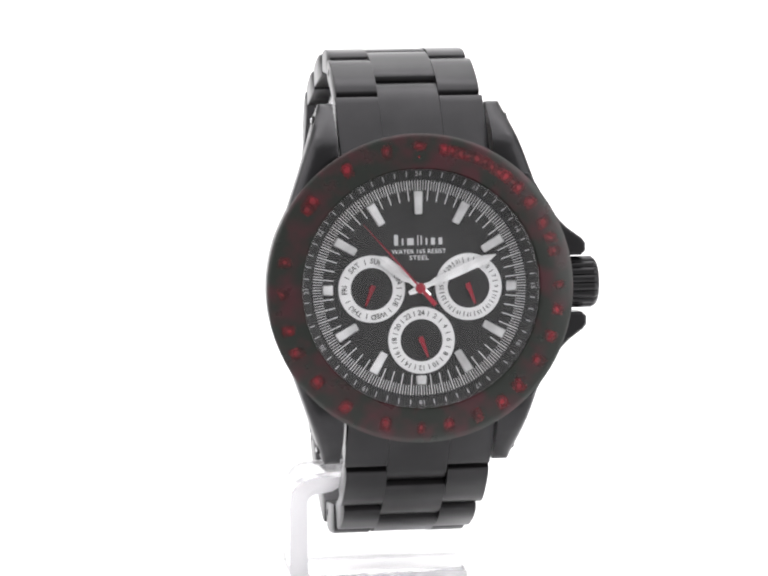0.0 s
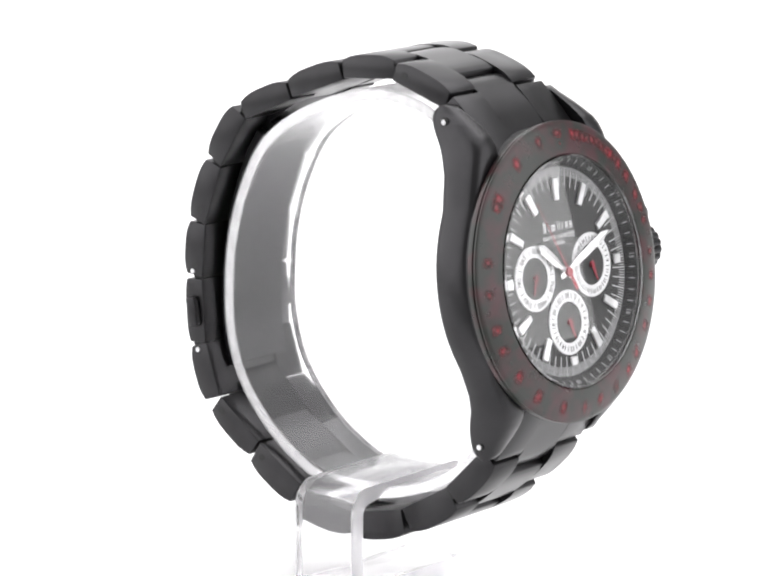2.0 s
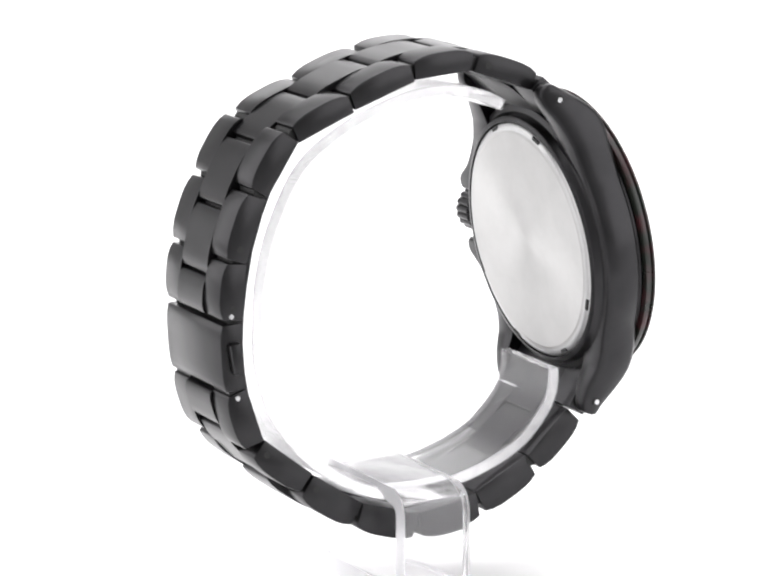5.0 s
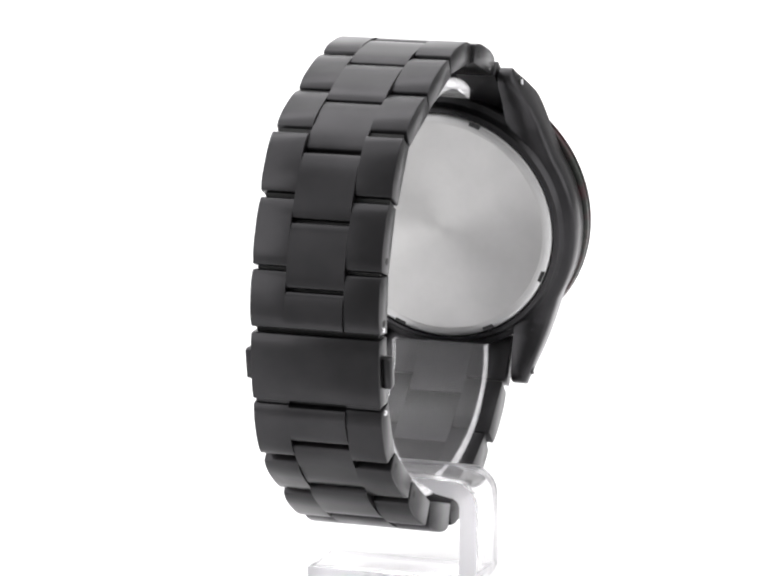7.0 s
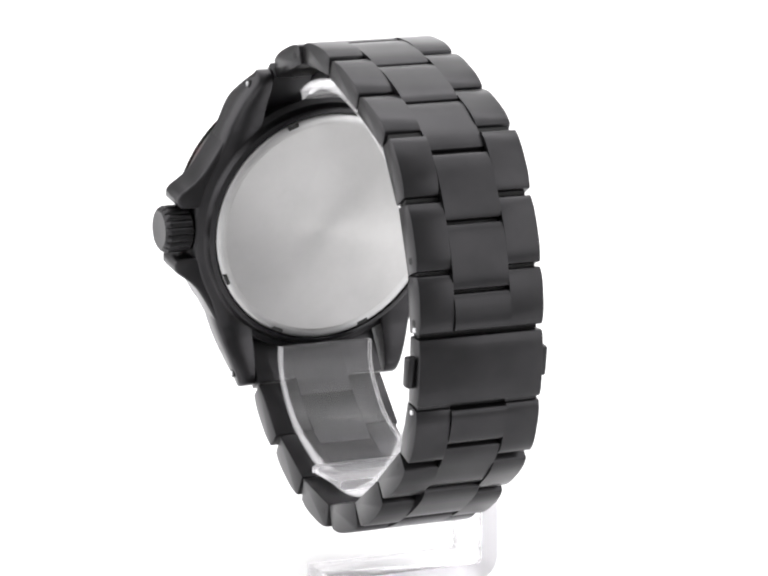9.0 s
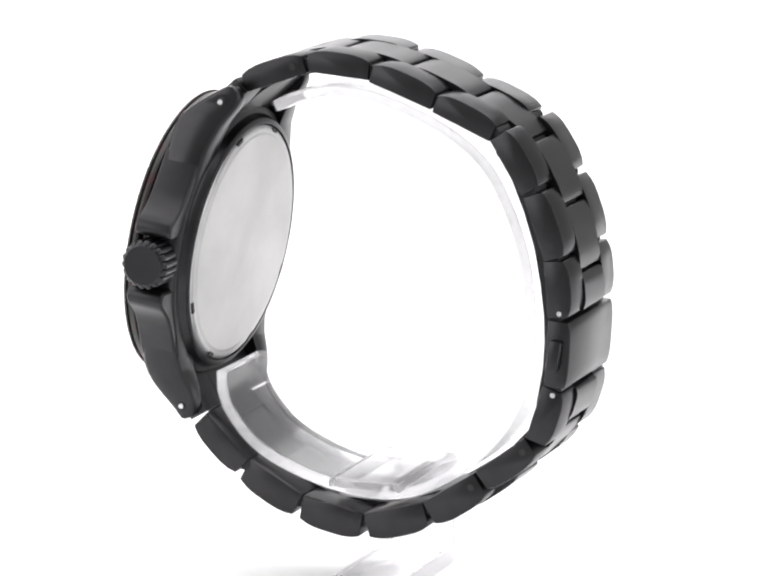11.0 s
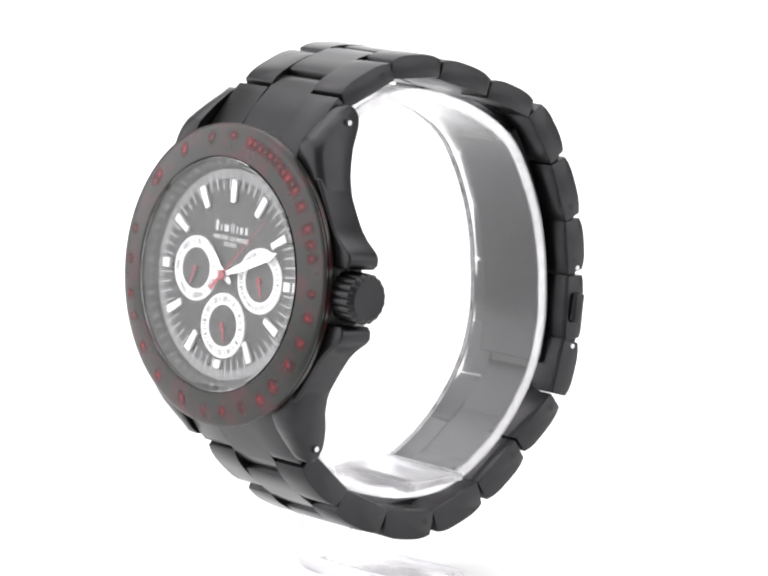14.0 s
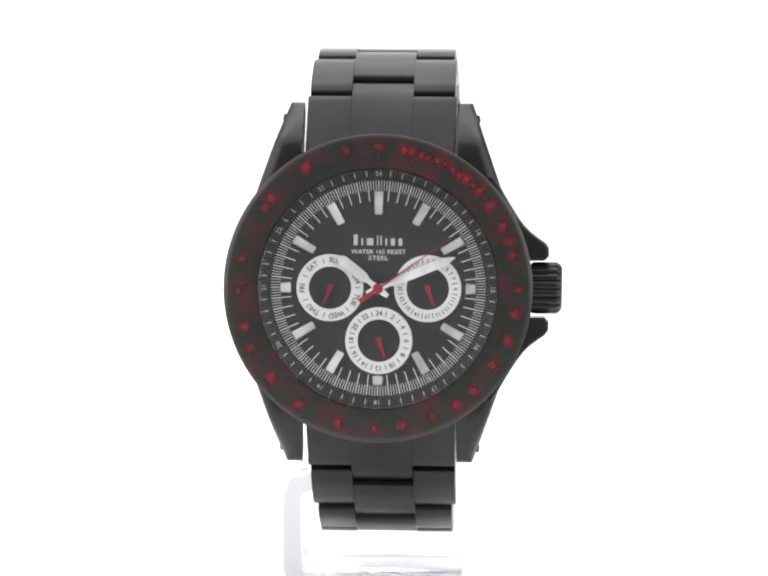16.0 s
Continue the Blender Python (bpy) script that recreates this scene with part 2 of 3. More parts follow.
def build_case():
    bm = lathe([(0, -31.0), (17.0, -31.0), (17.6, -33.2), (22.2, -33.3), (22.5, -32.9), (22.5, -27.5), (22.2, -26.9), (21.2, -26.6), (20.9, -26.3), (20.6, -25.5), (20.3, -25.3), (19.75, -25.2), (19.7, -26.2), (0, -26.2)], 160)
    case = part("case", bm, CASE, watch, "black plated steel case with four lugs", 28)
    for sx in (-1, 1):
        for sz in (-1, 1):
            part("lug", build_lug(sx, sz), CASE, case, "", 40)
    # crown guards
    for sz in (-1, 1):
        poly = [(17.2, 17.2), (18.4, 15.3), (19.3, 13.7), (20.2, 12.2), (21.1, 10.8), (22.0, 9.6), (23.0, 8.6), (24.2, 7.7), (25.2, 7.0), (25.8, 6.2), (25.8, 5.0), (25.1, 4.3), (16.2, 4.3), (16.2, 17.2)]
        g = loft([[(x, y, DZ + sz * z) for x, z in poly] for y in (-33.15, -26.9)])
        part("crown_guard", bevelled(g, 1.2, 5, 50), CASE, case, "", 50)
    # steel pins that show in the lugs' holes
    for sx in (-1, 1):
        for z in (20.7, -29.6):
            p = bmesh.new()
            bmesh.ops.create_cone(p, cap_ends=True, segments=16, radius1=0.5, radius2=0.42, depth=0.7,
                                  matrix=Matrix.Translation((sx * (lug_side(z - DZ) + 0.02), -25.9, z)) @ Matrix.Rotation(radians(90 * sx), 4, "Y"))
            part("lug_pin", p, STEEL, case, "bright steel spring bar end")
            # the hole is a black disc, its shade put into the colour
            rim = bmesh.new()
            bmesh.ops.create_cone(rim, cap_ends=True, segments=18, radius1=0.72, radius2=0.72, depth=0.6,
                                  matrix=Matrix.Translation((sx * (lug_side(z - DZ) - 0.08), -25.9, z)) @ Matrix.Rotation(radians(90 * sx), 4, "Y"))
            part("pin_hole", rim, RECESS_SHADE, case, "black disc for the shaded hole round the spring bar")
    return case


def build_bezel():
    profile = [(18.05, -33.35), (22.75, -33.35), (23.2, -33.5), (23.3, -33.8), (23.25, -34.3), (22.95, -34.45), (22.95, -34.6), (23.4, -34.75),
               (23.4, -35.0), (23.1, -35.25), (22.6, -35.4), (18.6, -36.3), (18.25, -36.3), (18.05, -36.1)]
    bezel = part("bezel", lathe(profile, 160, close=True), BEZEL, watch, "black enamel bezel with worn red scale")
    slope = -(36.3 - 35.4) / (22.6 - 18.6)

    def face(r):
        return -35.4 + (22.6 - r) * slope

    def mark(angle, r0, r1, w0, w1):
        part("bezel_mark", spoke(angle, r0, r1, w0, w1, face(r0) - 0.03, face(r0) + 0.25, tilt=slope), BEZEL_RED, bezel)

    mark(0, 20.6, 22.5, 2.3, 3.0)
    mark(0, 19.6, 20.2, 0.5, 0.5)
    for k in range(11):
        mark(10.5 + 3.5 * k, 20.3, 22.2, 1.9, 2.0)
    for a in (53, 63, 70, 75.5, 90, 100, 111.5, 122.5, 136, 145.5, 157, 169.5, 181, 196, 214, 229.5, 244, 254, 269, 282, 306, 309.5, 329, 347):
        mark(a, 19.9, 22.3, 1.7, 1.9)
    return bezel


def build_dial():
    dial = part("dial", lathe([(0, DY), (16.6, DY), (16.6, -33.1), (0, -33.1)], 128), DIAL, watch, "matt black dial with white print")
    ring = part("chapter_ring", lathe([(16.45, -33.55), (16.5, DY - 0.1), (18.0, -35.0), (18.03, -33.2)], 128, close=True), DIAL, watch, "sloping black ring with hour numerals")
    track = bmesh.new()
    for k in range(240):
        a = k * 1.5
        if k % 4:
            spoke(a, 14.8, 16.3, 0.085, 0.095, DY - 0.03, DY + 0.02, bm=track)
        else:
            spoke(a, 13.2, 16.3, 0.13, 0.14, DY - 0.03, DY + 0.02, bm=track)
    tagged(part("minute_track", track, WHITE, dial, "fine white minute track"), kind="stuff")
    slope = 1.3 / 1.5
    marks = bmesh.new()
    for k in range(60):
        if k % 5:
            spoke(k * 6, 16.95, 17.6, 0.13, 0.13, DY - 0.1 - slope * 0.45 - 0.03, DY - 0.4, bm=marks, tilt=slope)
    tagged(part("ring_marks", marks, PALE, ring), kind="stuff")
    for h in range(1, 13):
        a = radians(h * 30)
        n = lettering(str(12 + h), 1.05, DY - 0.1 - slope * 0.75 - 0.08, 17.25 * math.sin(a), DZ + 17.25 * math.cos(a), h * 30, GREYINK, tilt=math.atan(slope))
        part("numeral", n, GREYINK, ring)
    # applied hour markers
    for h in range(12):
        r0, r1, w = (13.25, 14.85, 1.3) if h in (3, 9) else (13.3, 14.7, 1.3) if h == 6 else (11.15, 14.75, 1.25)
        taper = 0.95 if h not in (3, 6, 9) else 1.25
        part("hour_marker", spoke(h * 30, r0, r1, w * taper, w * 1.12, DY - 0.55, DY + 0.02, bev=0.16), SILVER, dial)
    # maker's mark as plain bars, and the two lines under it
    logo = bmesh.new()
    x = -3.85
    for w, h in ((0.95, 1.75), (0.6, 1.15), (1.35, 1.15), (0.28, 1.6), (0.55, 1.55), (0.6, 1.15), (0.95, 1.15), (0.9, 1.15)):
        box(x + 0.1, x + max(0.26, w - 0.25), DY - 0.06, DY + 0.02, DZ + 6.5, DZ + 6.5 + h * 0.92, 0.0, bm=logo)
        x += w + 0.215
    part("logo", logo, PALE, dial, "plain white bars of the maker's mark")
    part("print", lettering("WATER 165 RESIST", 0.95, DY - 0.04, 0.0, DZ + 5.5, 0, WHITE, width=8.3), WHITE, dial)
    part("print", lettering("STEEL", 0.95, DY - 0.04, 0.0, DZ + 4.55, 0, WHITE, width=3.0), WHITE, dial)
    # three counters
    days = ("SUN", "MON", "TUE", "WED", "THU", "FRI", "SAT")
    dates = [str(n) for n in range(1, 32, 2)]
    hours = [str(n) for n in range(2, 26, 2)]
    for cx, cz, words, size, hand, turn in ((-7.3, 0.0, days, 1.1, 202, 12), (7.5, 0.0, dates, 0.85, 160, 0), (0.15, -7.95, hours, 1.08, 160, 30)):
        z = DZ + cz
        sub = part("subdial", lathe([(0, DY - 0.05), (3.3, DY - 0.05), (3.3, DY + 0.02), (0, DY + 0.02)], 64, cx, z), DIAL, dial, "black counter in a silver-white ring")
        part("ring", lathe([(3.2, DY + 0.0), (3.25, DY - 0.16), (5.0, DY - 0.16), (5.1, DY + 0.0)], 72, cx, z, close=True), WHITE, sub)
        for k, w in enumerate(words):
            deg = 360 * k / len(words) + turn
            a = radians(deg)
            part("print", lettering(w, size, DY - 0.19, cx + 4.15 * math.sin(a), z + 4.15 * math.cos(a), deg, DARKINK, heavy=0.012), DARKINK, sub)
            part("divider", spoke(deg + 180 / len(words), 3.75, 4.55, 0.12, 0.14, DY - 0.19, DY - 0.14, cx, z), DARKINK, sub)
        h = spoke(hand, -0.6, 2.7, 0.75, 0.3, DY - 0.42, DY - 0.34, cx, z)
        join(h, lathe([(0, DY - 0.5), (0.4, DY - 0.5), (0.45, DY - 0.05), (0, DY - 0.05)], 20, cx, z))
        part("counter_hand", h, RED, sub, "small red hand")
    return dial


def build_pointers():
    """The faceted silver hour and minute hand and the red sweep hand."""
    for name, angle, length, w, y in (("hour_hand", 308, 8.0, 1.6, DY - 0.75), ("minute_hand", 67.5, 12.6, 1.35, DY - 1.0)):
        a = radians(angle)
        ux, uz, vx, vz = math.sin(a), math.cos(a), math.cos(a), -math.sin(a)
        bm = bmesh.new()
        stations = ((-1.9, 0.3), (-1.2, 0.45), (0.0, 0.5), (1.8, 0.36), (2.6, w * 0.44), (length * 0.45, w * 0.5), (length * 0.86, w * 0.5), (length, 0.06))
        rings = []
        for r, hw in stations:
            rings.append([(ux * r + vx * s * hw, yy, DZ + uz * r + vz * s * hw) for s, yy in ((-1, y), (0, y - 0.16), (1, y), (1, y + 0.08), (-1, y + 0.08))])
        loft(rings, bm=bm)
        part(name, bm, SILVER, watch, "faceted brushed silver hand", 12)
    part("hand_post", lathe([(0, DY - 1.2), (0.55, DY - 1.2), (0.6, DY), (0, DY)], 24), SILVER, watch)
    bm = bmesh.new()
    rings = []
    for r, hw in ((-3.4, 0.35), (-1.2, 0.3), (0, 0.16), (13.0, 0.035)):
        rings.append([(-hw, 0.0, r), (hw, 0.0, r), (hw, 0.08, r), (-hw, 0.08, r)])
    loft(rings, bm=bm)
    hub = bmesh.new()
    bmesh.ops.create_cone(hub, cap_ends=True, segments=24, radius1=0.8, radius2=0.7, depth=0.3, matrix=Matrix.Rotation(radians(90), 4, "X"))
    join(bm, hub)
    hand = part("second_hand", bm, RED, watch, "thin red sweep hand")
    hand.matrix_basis = pose(0, (DY - 1.35) * MM, DZ * MM)
    return hand


def build_glass():
    g = part("crystal", lathe([(0, -36.5), (17.6, -36.5), (17.95, -36.38), (18.04, -36.2), (18.04, -35.6), (0, -35.6)], 96), GLASS, watch, "clear crystal a little proud of the bezel", 1)
    g.visible_shadow = False


def build_crown():
    bm = bmesh.new()
    n = 180
    rings = []
    for x, r, deep in ((21.5, 2.2, 0), (23.0, 2.2, 0), (23.02, 3.6, 0.0), (23.3, 3.95, 0.4), (27.0, 3.95, 0.4), (27.5, 3.6, 0.25), (27.8, 3.1, 0), (27.75, 0.5, 0)):
        ring = []
        for k in range(n):
            a = 2 * math.pi * k / n
            rr = r - deep * (1.0 - abs(math.sin(9 * a)) ** 0.6)
            ring.append((x, -30.1 + rr * math.cos(a), DZ + 0.1 + rr * math.sin(a)))
        rings.append(ring)
    part("crown", loft(rings, bm=bm), BLACK, watch, "fluted black crown", 25)


def build_back():
    back = part("case_back", lathe([(0, -24.85), (17.9, -24.85), (18.3, -24.95), (18.5, -25.3), (18.5, -26.3), (0, -26.3)], 128), SUNRAY, watch, "sunray brushed bare steel case back", 8)
    part("rim", lathe([(18.3, -24.97), (18.9, -25.03), (19.4, -25.3), (19.6, -25.6), (19.6, -26.3), (18.3, -26.3)], 128, close=True), RIM, back, "satin steel rim")
    # notches are near-black inserts; colour gives the shade of the recess
    for a in (21, 114, 156, 204, 246, 339):
        part("wrench_notch", spoke(a, 18.72, 19.35, 1.9, 2.0, -25.6, -24.98), RECESS_SHADE, back)


build_case()
build_bezel()
build_dial()
second_hand = build_pointers()
build_glass()
build_crown()
build_back()

# ---- the bracelet: middle line of each link in the (y, z) plane, from the upper lugs round to the lower ----
LINE = [
    ((-31.4, 13.9), (-24.5, 23.4)), ((-23.9, 23.9), (-14.4, 28.8)), ((-13.8, 29.2), (-3.6, 29.9)), ((-2.8, 29.6), (7.8, 27.4)),
    ((8.4, 27.0), (18.2, 24.4)), ((19.3, 23.9), (25.6, 16.6)), ((26.2, 15.8), (31.0, 6.8)), ((31.1, 6.2), (33.1, -2.2)),
    ((33.2, -2.9), (34.1, -13.5)), ((34.0, -13.95), (32.5, -22.7)), ((31.7, -23.8), (24.7, -31.0)), ((24.2, -31.6), (16.7, -38.2)),
    ((16.0, -38.6), (6.6, -42.8)), ((5.6, -43.0), (-4.7, -42.5)), ((-5.5, -42.2), (-15.1, -38.6)), ((-15.8, -38.2), (-23.8, -32.3)),
    ((-24.4, -31.6), (-31.4, -23.5))]
CLASP = 8
THICK = 3.5


def along(i, f):
    (a, b), (c, d) = LINE[i]
    return (a + (c - a) * f, b + (d - b) * f)


def inward(i, p, d):
    """The point p of link i, moved by d towards the wrist."""
    (a, b), (c, e) = LINE[i]
    n = math.hypot(c - a, e - b)
    return (p[0] + d * (e - b) / n, p[1] - d * (c - a) / n)


def slab(p, q, x0, x1, thick=THICK, crown=1.0, lift=0.0, bev=0.22, flat=2.6, seam=()):
    """A bracelet piece: flat inside, domed outside, from p to q along the bracelet and from x0 to x1 across it."""
    dy, dz = q[0] - p[0], q[1] - p[1]
    n = math.hypot(dy, dz)
    dy, dz = dy / n, dz / n
    h = n / 2
    cy, cz = (p[0] + q[0]) / 2, (p[1] + q[1]) / 2
    prof = [(-h, -thick / 2), (h, -thick / 2)]
    for k in range(9):
        s = 1 - 2 * k / 8
        prof.append((h * s, thick / 2 - crown * abs(s) ** flat))
    rings = [[(x, cy + s * dy - (m + lift) * dz, cz + s * dz + (m + lift) * dy) for s, m in prof] for x in (x0, x1)]
    # sides that butt on a neighbour within the same link keep crisp edges
    return bevelled(loft(rings), bev, 2, 40, seam)


def bent(line, x0, x1, thick, lift):
    """The middle of an end link: it leaves the case straight and bends on into the first link."""
    a, b, c = (Vector(p) for p in line)
    path = [a] + [(a.lerp(b, 0.55).lerp(b, k / 6)).lerp(b.lerp(c, 0.75 * k / 6), k / 6) for k in range(7)] + [c]
    outer, inner = [], []
    for k, p in enumerate(path):
        d = (path[min(k + 1, len(path) - 1)] - path[max(k - 1, 0)]).normalized()
        n = Vector((-d.y, d.x))
        drop = 0.35 if k in (0, len(path) - 1) else 0.0
        outer.append(p + n * (lift + thick / 2 - drop))
        inner.append(p + n * (lift - thick / 2))
    return loft([[(x, p.x, p.y) for p in outer + inner[::-1]] for x in (x0, x1)])


def build_bracelet():
    last = len(LINE) - 1
    for i in range(last + 1):
        if i == CLASP:
            continue
        upper = i < CLASP
        end = i in (0, last)
        wide = 11.42 if end and upper else 11.3 if end else 11.15 if i in (1, last - 1) else 10.7 if i < 6 else 10.5
        # the links of the lower half are the thicker ones
        thick = 3.1 if i == 0 else 3.4 if end else 3.8 if i < 5 else 4.2 if i < 11 or i == last - 1 else 4.8
        out = (thick - THICK) / 2
        # the bracelet sits a little askew on its cuff
        shift = (0.05 if upper else 0.3) if end or i == 1 else (0.1 if upper else 0.45) * min(1.0, max(0.0, (8 - along(i, 0.5)[0]) / 20))
        if upper:
            p = along(0, 0.0) if i == 0 else along(i, 0.335)
            q = along(i, 1.0) if i == CLASP - 1 else along(i + 1, 0.312)
        else:
            p = along(i, 0.0) if i == CLASP + 1 else along(i - 1, 0.688)
            q = along(i, 1.0) if i == last else along(i, 0.665)
        # the end pieces stand on the case; the chord of a middle piece lies inside the bend, so it is lifted
        a, b = along(i, 0.0), along(i, 1.0)
        seam = (shift - 4.7, shift + 4.7)
        if end:
            tip = along(1, 0.30) if upper else along(last - 1, 0.70)
            middle = bent([a, b, tip] if upper else [tip, a, b], *seam, thick, out)
        else:
            middle = slab(p, q, *seam, thick=thick, lift=0.3 + out, crown=0.6, flat=3.4, seam=seam)
        link = part("end_link" if end else "band_link", middle, BLACK, watch)
        for sx in (-1, 1):
            part("outer_piece", slab(along(i, -0.014), along(i, 1.014), shift + sx * 4.73, shift + sx * wide, thick=thick, lift=out, crown=0.2 if end else 0.85, flat=3.2, bev=0.12 if end else 0.22, seam=(shift + sx * 4.73,)), BLACK, link)
        if not end:
            # a near-black core under the gap paints in the joint's shade
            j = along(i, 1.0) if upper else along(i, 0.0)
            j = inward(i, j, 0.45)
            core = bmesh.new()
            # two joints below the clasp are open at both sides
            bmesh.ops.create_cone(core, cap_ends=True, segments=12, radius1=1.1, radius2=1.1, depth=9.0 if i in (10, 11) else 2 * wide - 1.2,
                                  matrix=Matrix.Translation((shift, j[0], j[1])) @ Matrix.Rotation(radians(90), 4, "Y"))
            part("gap_shade_core", core, RECESS_SHADE, link)
        if not end:
            # a second near-black core, as shade behind the gap of the middle pieces
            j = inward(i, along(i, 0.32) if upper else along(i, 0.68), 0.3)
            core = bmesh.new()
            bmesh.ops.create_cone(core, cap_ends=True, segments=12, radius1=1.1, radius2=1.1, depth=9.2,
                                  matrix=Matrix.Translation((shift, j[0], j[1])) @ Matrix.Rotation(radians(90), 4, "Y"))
            part("gap_shade_core", core, RECESS_SHADE, link)
        if i == CLASP + 1:
            for sx in (-1, 1):
                knuckle = bmesh.new()
                bmesh.ops.create_cone(knuckle, cap_ends=True, segments=16, radius1=1.35, radius2=1.35, depth=5.4,
                                      matrix=Matrix.Translation((sx * 7.4, along(i, 0)[0], along(i, 0)[1] + 0.4)) @ Matrix.Rotation(radians(90), 4, "Y"))
                part("hinge_knuckle", knuckle, BLACK, link)
        if i in (1, 6, 7, 10, 11, 13):
            # pin holes in the side: discs coloured black like the shade inside
            j = along(i, 0.82) if upper else along(i, 0.15)
            for sx in (-1, 1):
                hole = bmesh.new()
                bmesh.ops.create_cone(hole, cap_ends=True, segments=12, radius1=0.58, radius2=0.58, depth=0.24,
                                      matrix=Matrix.Translation((shift + sx * (wide - 0.08), j[0], j[1])) @ Matrix.Rotation(radians(90), 4, "Y"))
                part("pin_hole", hole, RECESS_SHADE, link, "black disc for a shaded pin hole")
        if i in (CLASP - 1, CLASP + 1):
            j = along(i, 0.93) if upper else along(i, 0.08)
            for sx in (-1, 1):
                pin = bmesh.new()
                bmesh.ops.create_cone(pin, cap_ends=True, segments=14, radius1=0.5, radius2=0.4, depth=0.3,
                                      matrix=Matrix.Translation((sx * (wide + 0.05), j[0] + 0.3, j[1])) @ Matrix.Rotation(radians(90 * sx), 4, "Y"))
                part("pin", pin, STEEL, link, "bright steel pin end")
    # the folding clasp
    a, b = LINE[CLASP]
    clasp = part("clasp", slab(a, b, -10.5, 10.5, crown=0.5, thick=3.9, lift=0.3, bev=0.3, flat=4), BLACK, watch, "smooth black clasp cover with side buttons")
    for sx in (-1, 1):
        c = along(CLASP, 0.5)
        part("button", box(min(sx * 10.2, sx * 11.9), max(sx * 10.2, sx * 11.9), c[0] - 1.0, c[0] + 1.0, c[1] - 2.5, c[1] + 2.5, 0.5), BLACK, clasp)
    pts = [(18.8, 20.2), (21.6, 16.9), (24.4, 12.2), (27.0, 6.8), (28.8, 1.5), (30.1, -3.2), (30.9, -7.5), (31.3, -12.0), (31.1, -18.0)]
    rings = []
    for k, (y, z) in enumerate(pts):
        y0, z0 = pts[max(0, k - 1)]
        y1, z1 = pts[min(len(pts) - 1, k + 1)]
        n = math.hypot(y1 - y0, z1 - z0)
        ny, nz = -(z1 - z0) / n, (y1 - y0) / n
        t, w = 0.7, 6.5
        rings.append([(-w, y - ny * t, z - nz * t), (w, y - ny * t, z - nz * t), (w, y + ny * t, z + nz * t), (-w, y + ny * t, z + nz * t)])
    blade = bevelled(loft(rings), 0.15, 1, 50)
    knob = bmesh.new()
    bmesh.ops.create_cone(knob, cap_ends=True, segments=20, radius1=1.3, radius2=1.3, depth=9.4, matrix=Matrix.Translation((0, 18.4, 20.4)) @ Matrix.Rotation(radians(90), 4, "Y"))
    join(blade, knob)
    part("folding_blade", blade, BLACK, clasp, "thin black folding blade with rolled end")


build_bracelet()

# ---- the clear stand ----
stand = tagged(new("display_stand"), "clear acrylic watch stand with a C-shaped cuff", "display stand")
STAND_Z = HUB_Z * 1000


def upright(y, z):
    """From the leaning watch's (y, z) to the stand's upright space."""
    c, s = math.cos(radians(TILT)), math.sin(radians(TILT))
    return (y * c - z * s, y * s + z * c + STAND_Z)


def smooth_path(pts, steps=6):
    out = []
    n = len(pts)
    for i in range(n - 1):
        p0, p1, p2, p3 = (Vector(pts[max(0, min(n - 1, i + d))]) for d in (-1, 0, 1, 2))
        for k in range(steps):
            t = k / steps
            out.append(0.5 * ((2 * p1) + (p2 - p0) * t + (2 * p0 - 5 * p1 + 4 * p2 - p3) * t * t + (3 * p1 - p0 - 3 * p2 + p3) * t ** 3))
    out.append(Vector(pts[-1]))
    return out


def ribbon(path, x0, x1, thick):
    """A bent strip: path in (y, z), between x0 and x1, thick to its inner side."""
    rings = []
    for k, p in enumerate(path):
        d = (path[min(k + 1, len(path) - 1)] - path[max(k - 1, 0)]).normalized()
        q = p + Vector((-d.y, d.x)) * thick
        rings.append([(x0, p.x, p.y), (x1, p.x, p.y), (x1, q.x, q.y), (x0, q.x, q.y)])
    return rings


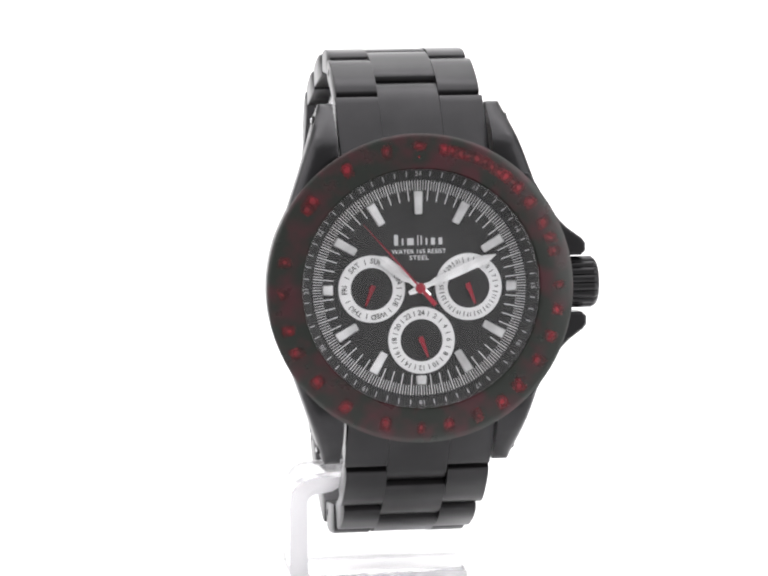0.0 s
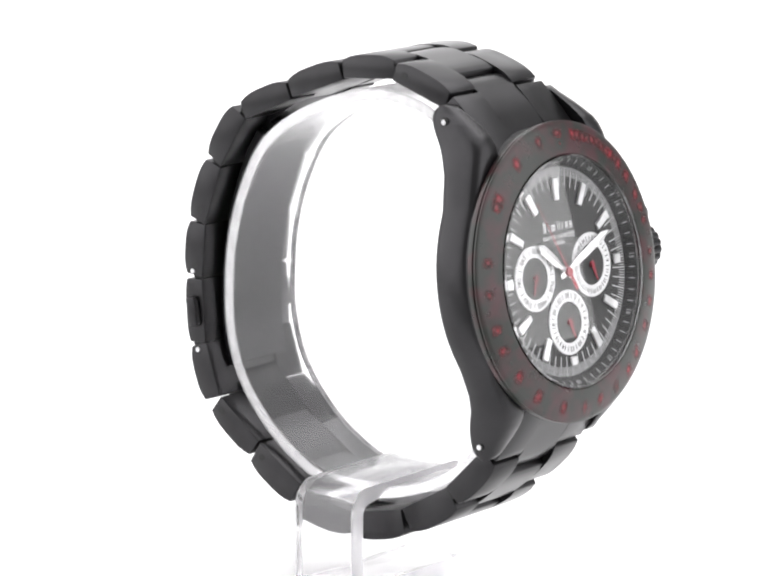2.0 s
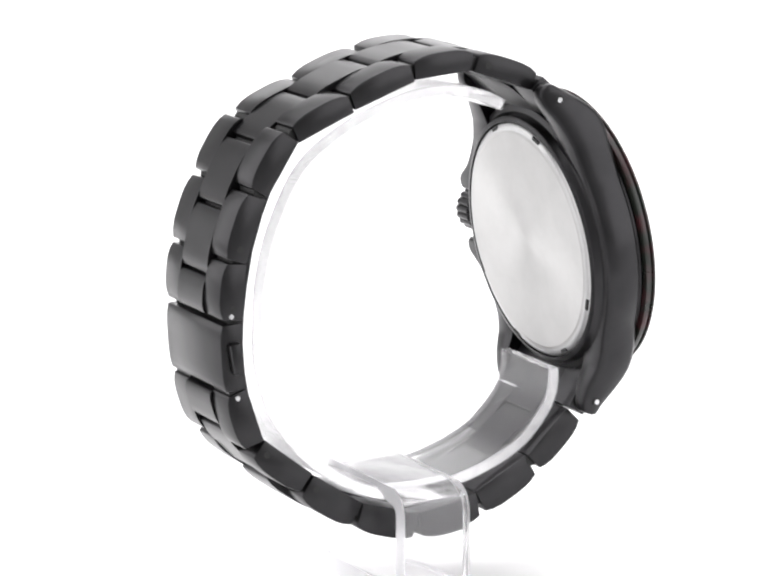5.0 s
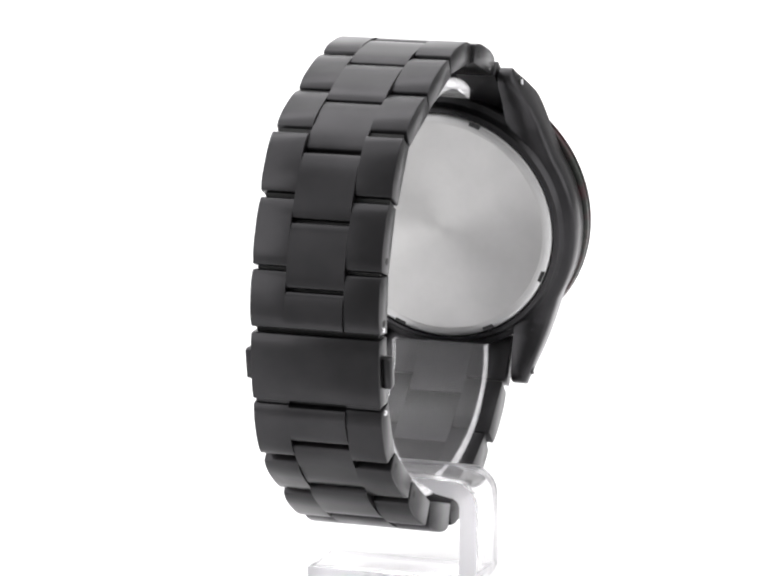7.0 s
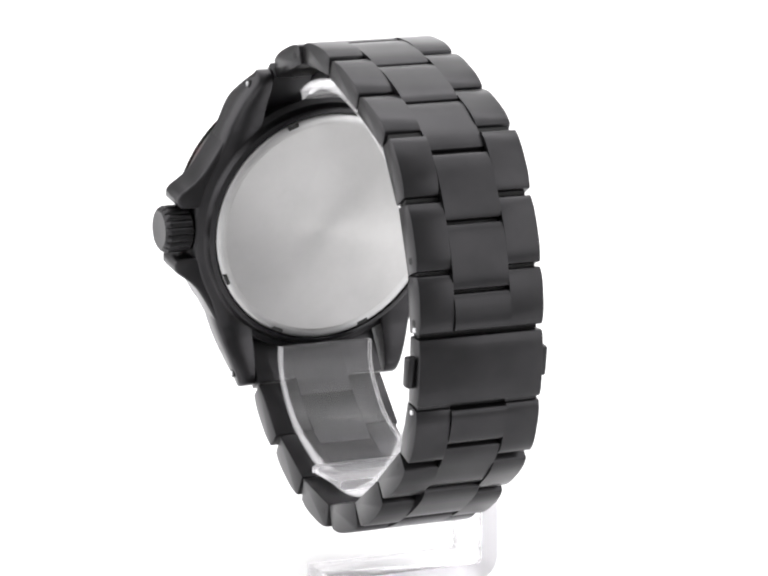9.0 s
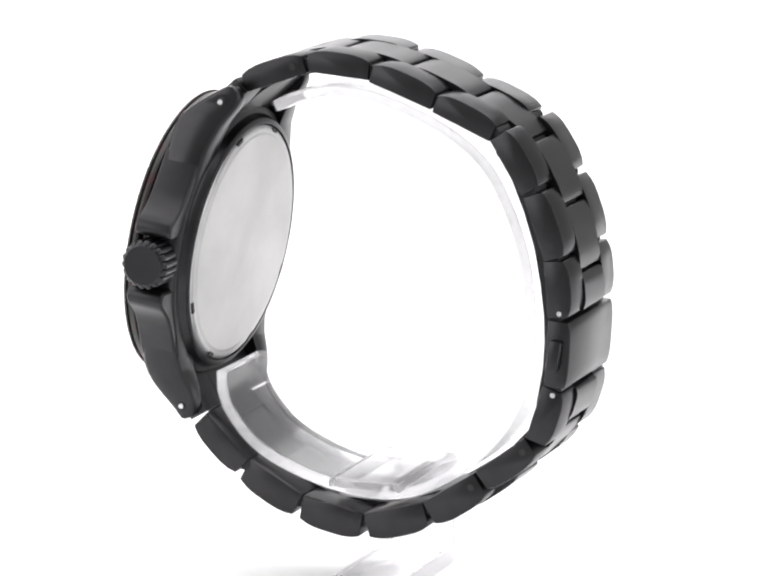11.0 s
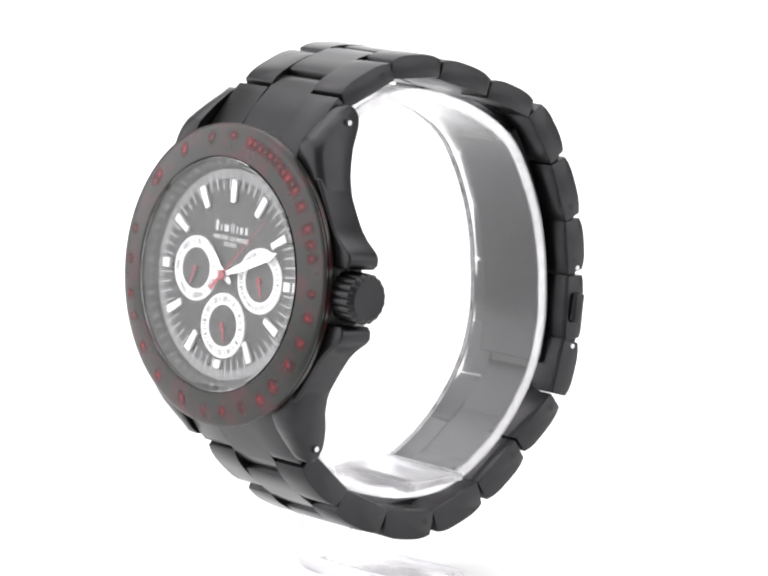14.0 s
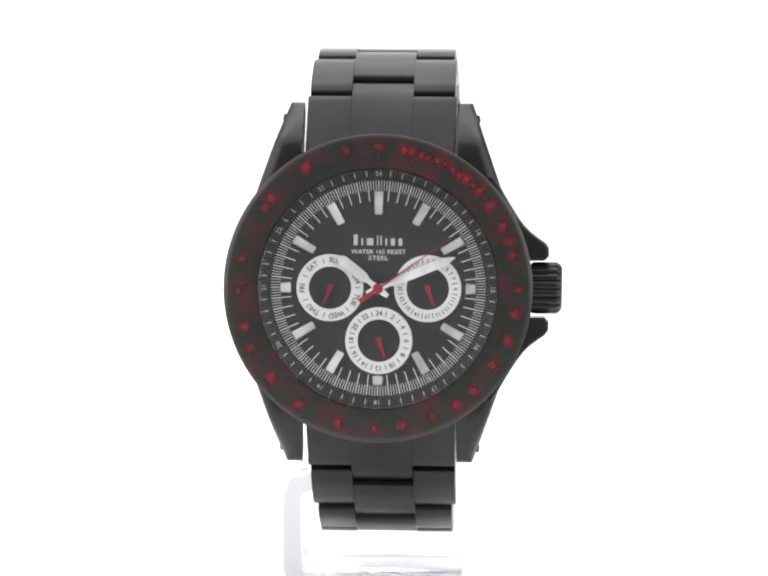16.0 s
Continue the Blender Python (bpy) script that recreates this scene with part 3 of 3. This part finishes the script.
def build_stand():
    cuff_line = [(-23.6, -24.6), (-22.8, -28.4), (-20.4, -32.0), (-15.0, -36.2), (-7.0, -38.7), (2.0, -39.5), (10.0, -38.4), (16.5, -35.0), (23.0, -28.9), (28.0, -20.5), (29.6, -12.0), (28.8, -4.0),
                 (26.6, 4.5), (22.6, 12.5), (17.0, 19.3), (8.5, 23.6), (-2.0, 25.9), (-9.5, 25.7), (-16.0, 23.6), (-20.0, 21.0)]
    path = smooth_path([upright(*p) for p in cuff_line])
    cuff = part("cuff", bevelled(loft(ribbon(path, -8.0, 8.0, 1.8)), 0.25, 1, 50), CUFF, stand, "bent clear acrylic cuff", 40)
    for sx in (-1, 1):
        part("cut_edge", loft(ribbon(path, sx * 8.0, sx * 8.2, 1.8)), PIPED_LIGHT, cuff, "clear cut edge whitened for the light it pipes", 40).visible_shadow = False
    # foot: one strip bent into arm, leg and base
    arm_top, leg = min(p.y for p in path) + 3.4, -15.4
    line = [(11.0, arm_top - 0.75, 0.45), (10.4, arm_top - 0.75, 0.72), (-8.6, arm_top - 0.75, 0.72), (-10.2, arm_top - 1.2, 1.15)]
    for k in range(1, 7):
        a = radians(90 * k / 6)
        line.append((leg + 3.0 - 3.0 * math.sin(a), arm_top - 4.4 + 3.0 * math.cos(a), 1.4))
    line += [(leg, 3.9, 1.45)]
    for k in range(1, 6):
        a = radians(90 * k / 6)
        line.append((leg + 2.4 - 2.4 * math.cos(a), 3.9 - 2.4 * math.sin(a), 1.45))
    line += [(leg + 2.4, 1.5, 1.45), (12.0, 1.5, 1.45)]
    pts = [Vector(p[:2]) for p in line]
    rings = []
    for k, p in enumerate(pts):
        d = (pts[min(k + 1, len(pts) - 1)] - pts[max(k - 1, 0)]).normalized()
        n = Vector((-d.y, d.x)) * line[k][2]
        rings.append([(p.x - n.x, -5.7, p.y - n.y), (p.x - n.x, 5.7, p.y - n.y), (p.x + n.x, 5.7, p.y + n.y), (p.x + n.x, -5.7, p.y + n.y)])
    foot = part("foot", bevelled(loft(rings), 0.3, 2, 50), ACRYLIC, stand, "clear acrylic strip bent into arm, leg and base", 40)
    for sy in (-1, 1):
        strip = [[(r[0][0], sy * 5.7, r[0][2]), (r[0][0], sy * 5.9, r[0][2]), (r[2][0], sy * 5.9, r[2][2]), (r[2][0], sy * 5.7, r[2][2])] for r in rings]
        part("cut_edge", loft(strip), SAWN, foot, "hazy sawn edge", 40).visible_shadow = False
    for o in (cuff, foot):
        o.visible_shadow = False


build_stand()


# ---- what moves ----
def motions():
    rows_watch, rows_stand = [], []
    for k in range(int(SECONDS * 2) + 1):
        t = k * 0.5
        turn = Matrix.Translation((AXIS_X, 0, 0)) @ Matrix.Rotation(radians(START + TURN * t), 4, "Z")
        rows_stand.append((t, turn))
        rows_watch.append((t, turn @ pose(0, 0, HUB_Z, TILT, 0, 0)))
    walk(watch, rows_watch)
    walk(stand, rows_stand)
    rows_hand = []
    for k in range(int(SECONDS) + 1):
        rows_hand.append((float(k), pose(0, (DY - 1.35) * MM, DZ * MM, 0, 319 + 6 * k, 0)))
        if k < SECONDS:
            rows_hand.append((k + 0.8, pose(0, (DY - 1.35) * MM, DZ * MM, 0, 319 + 6 * k, 0)))
    walk(second_hand, rows_hand)


motions()
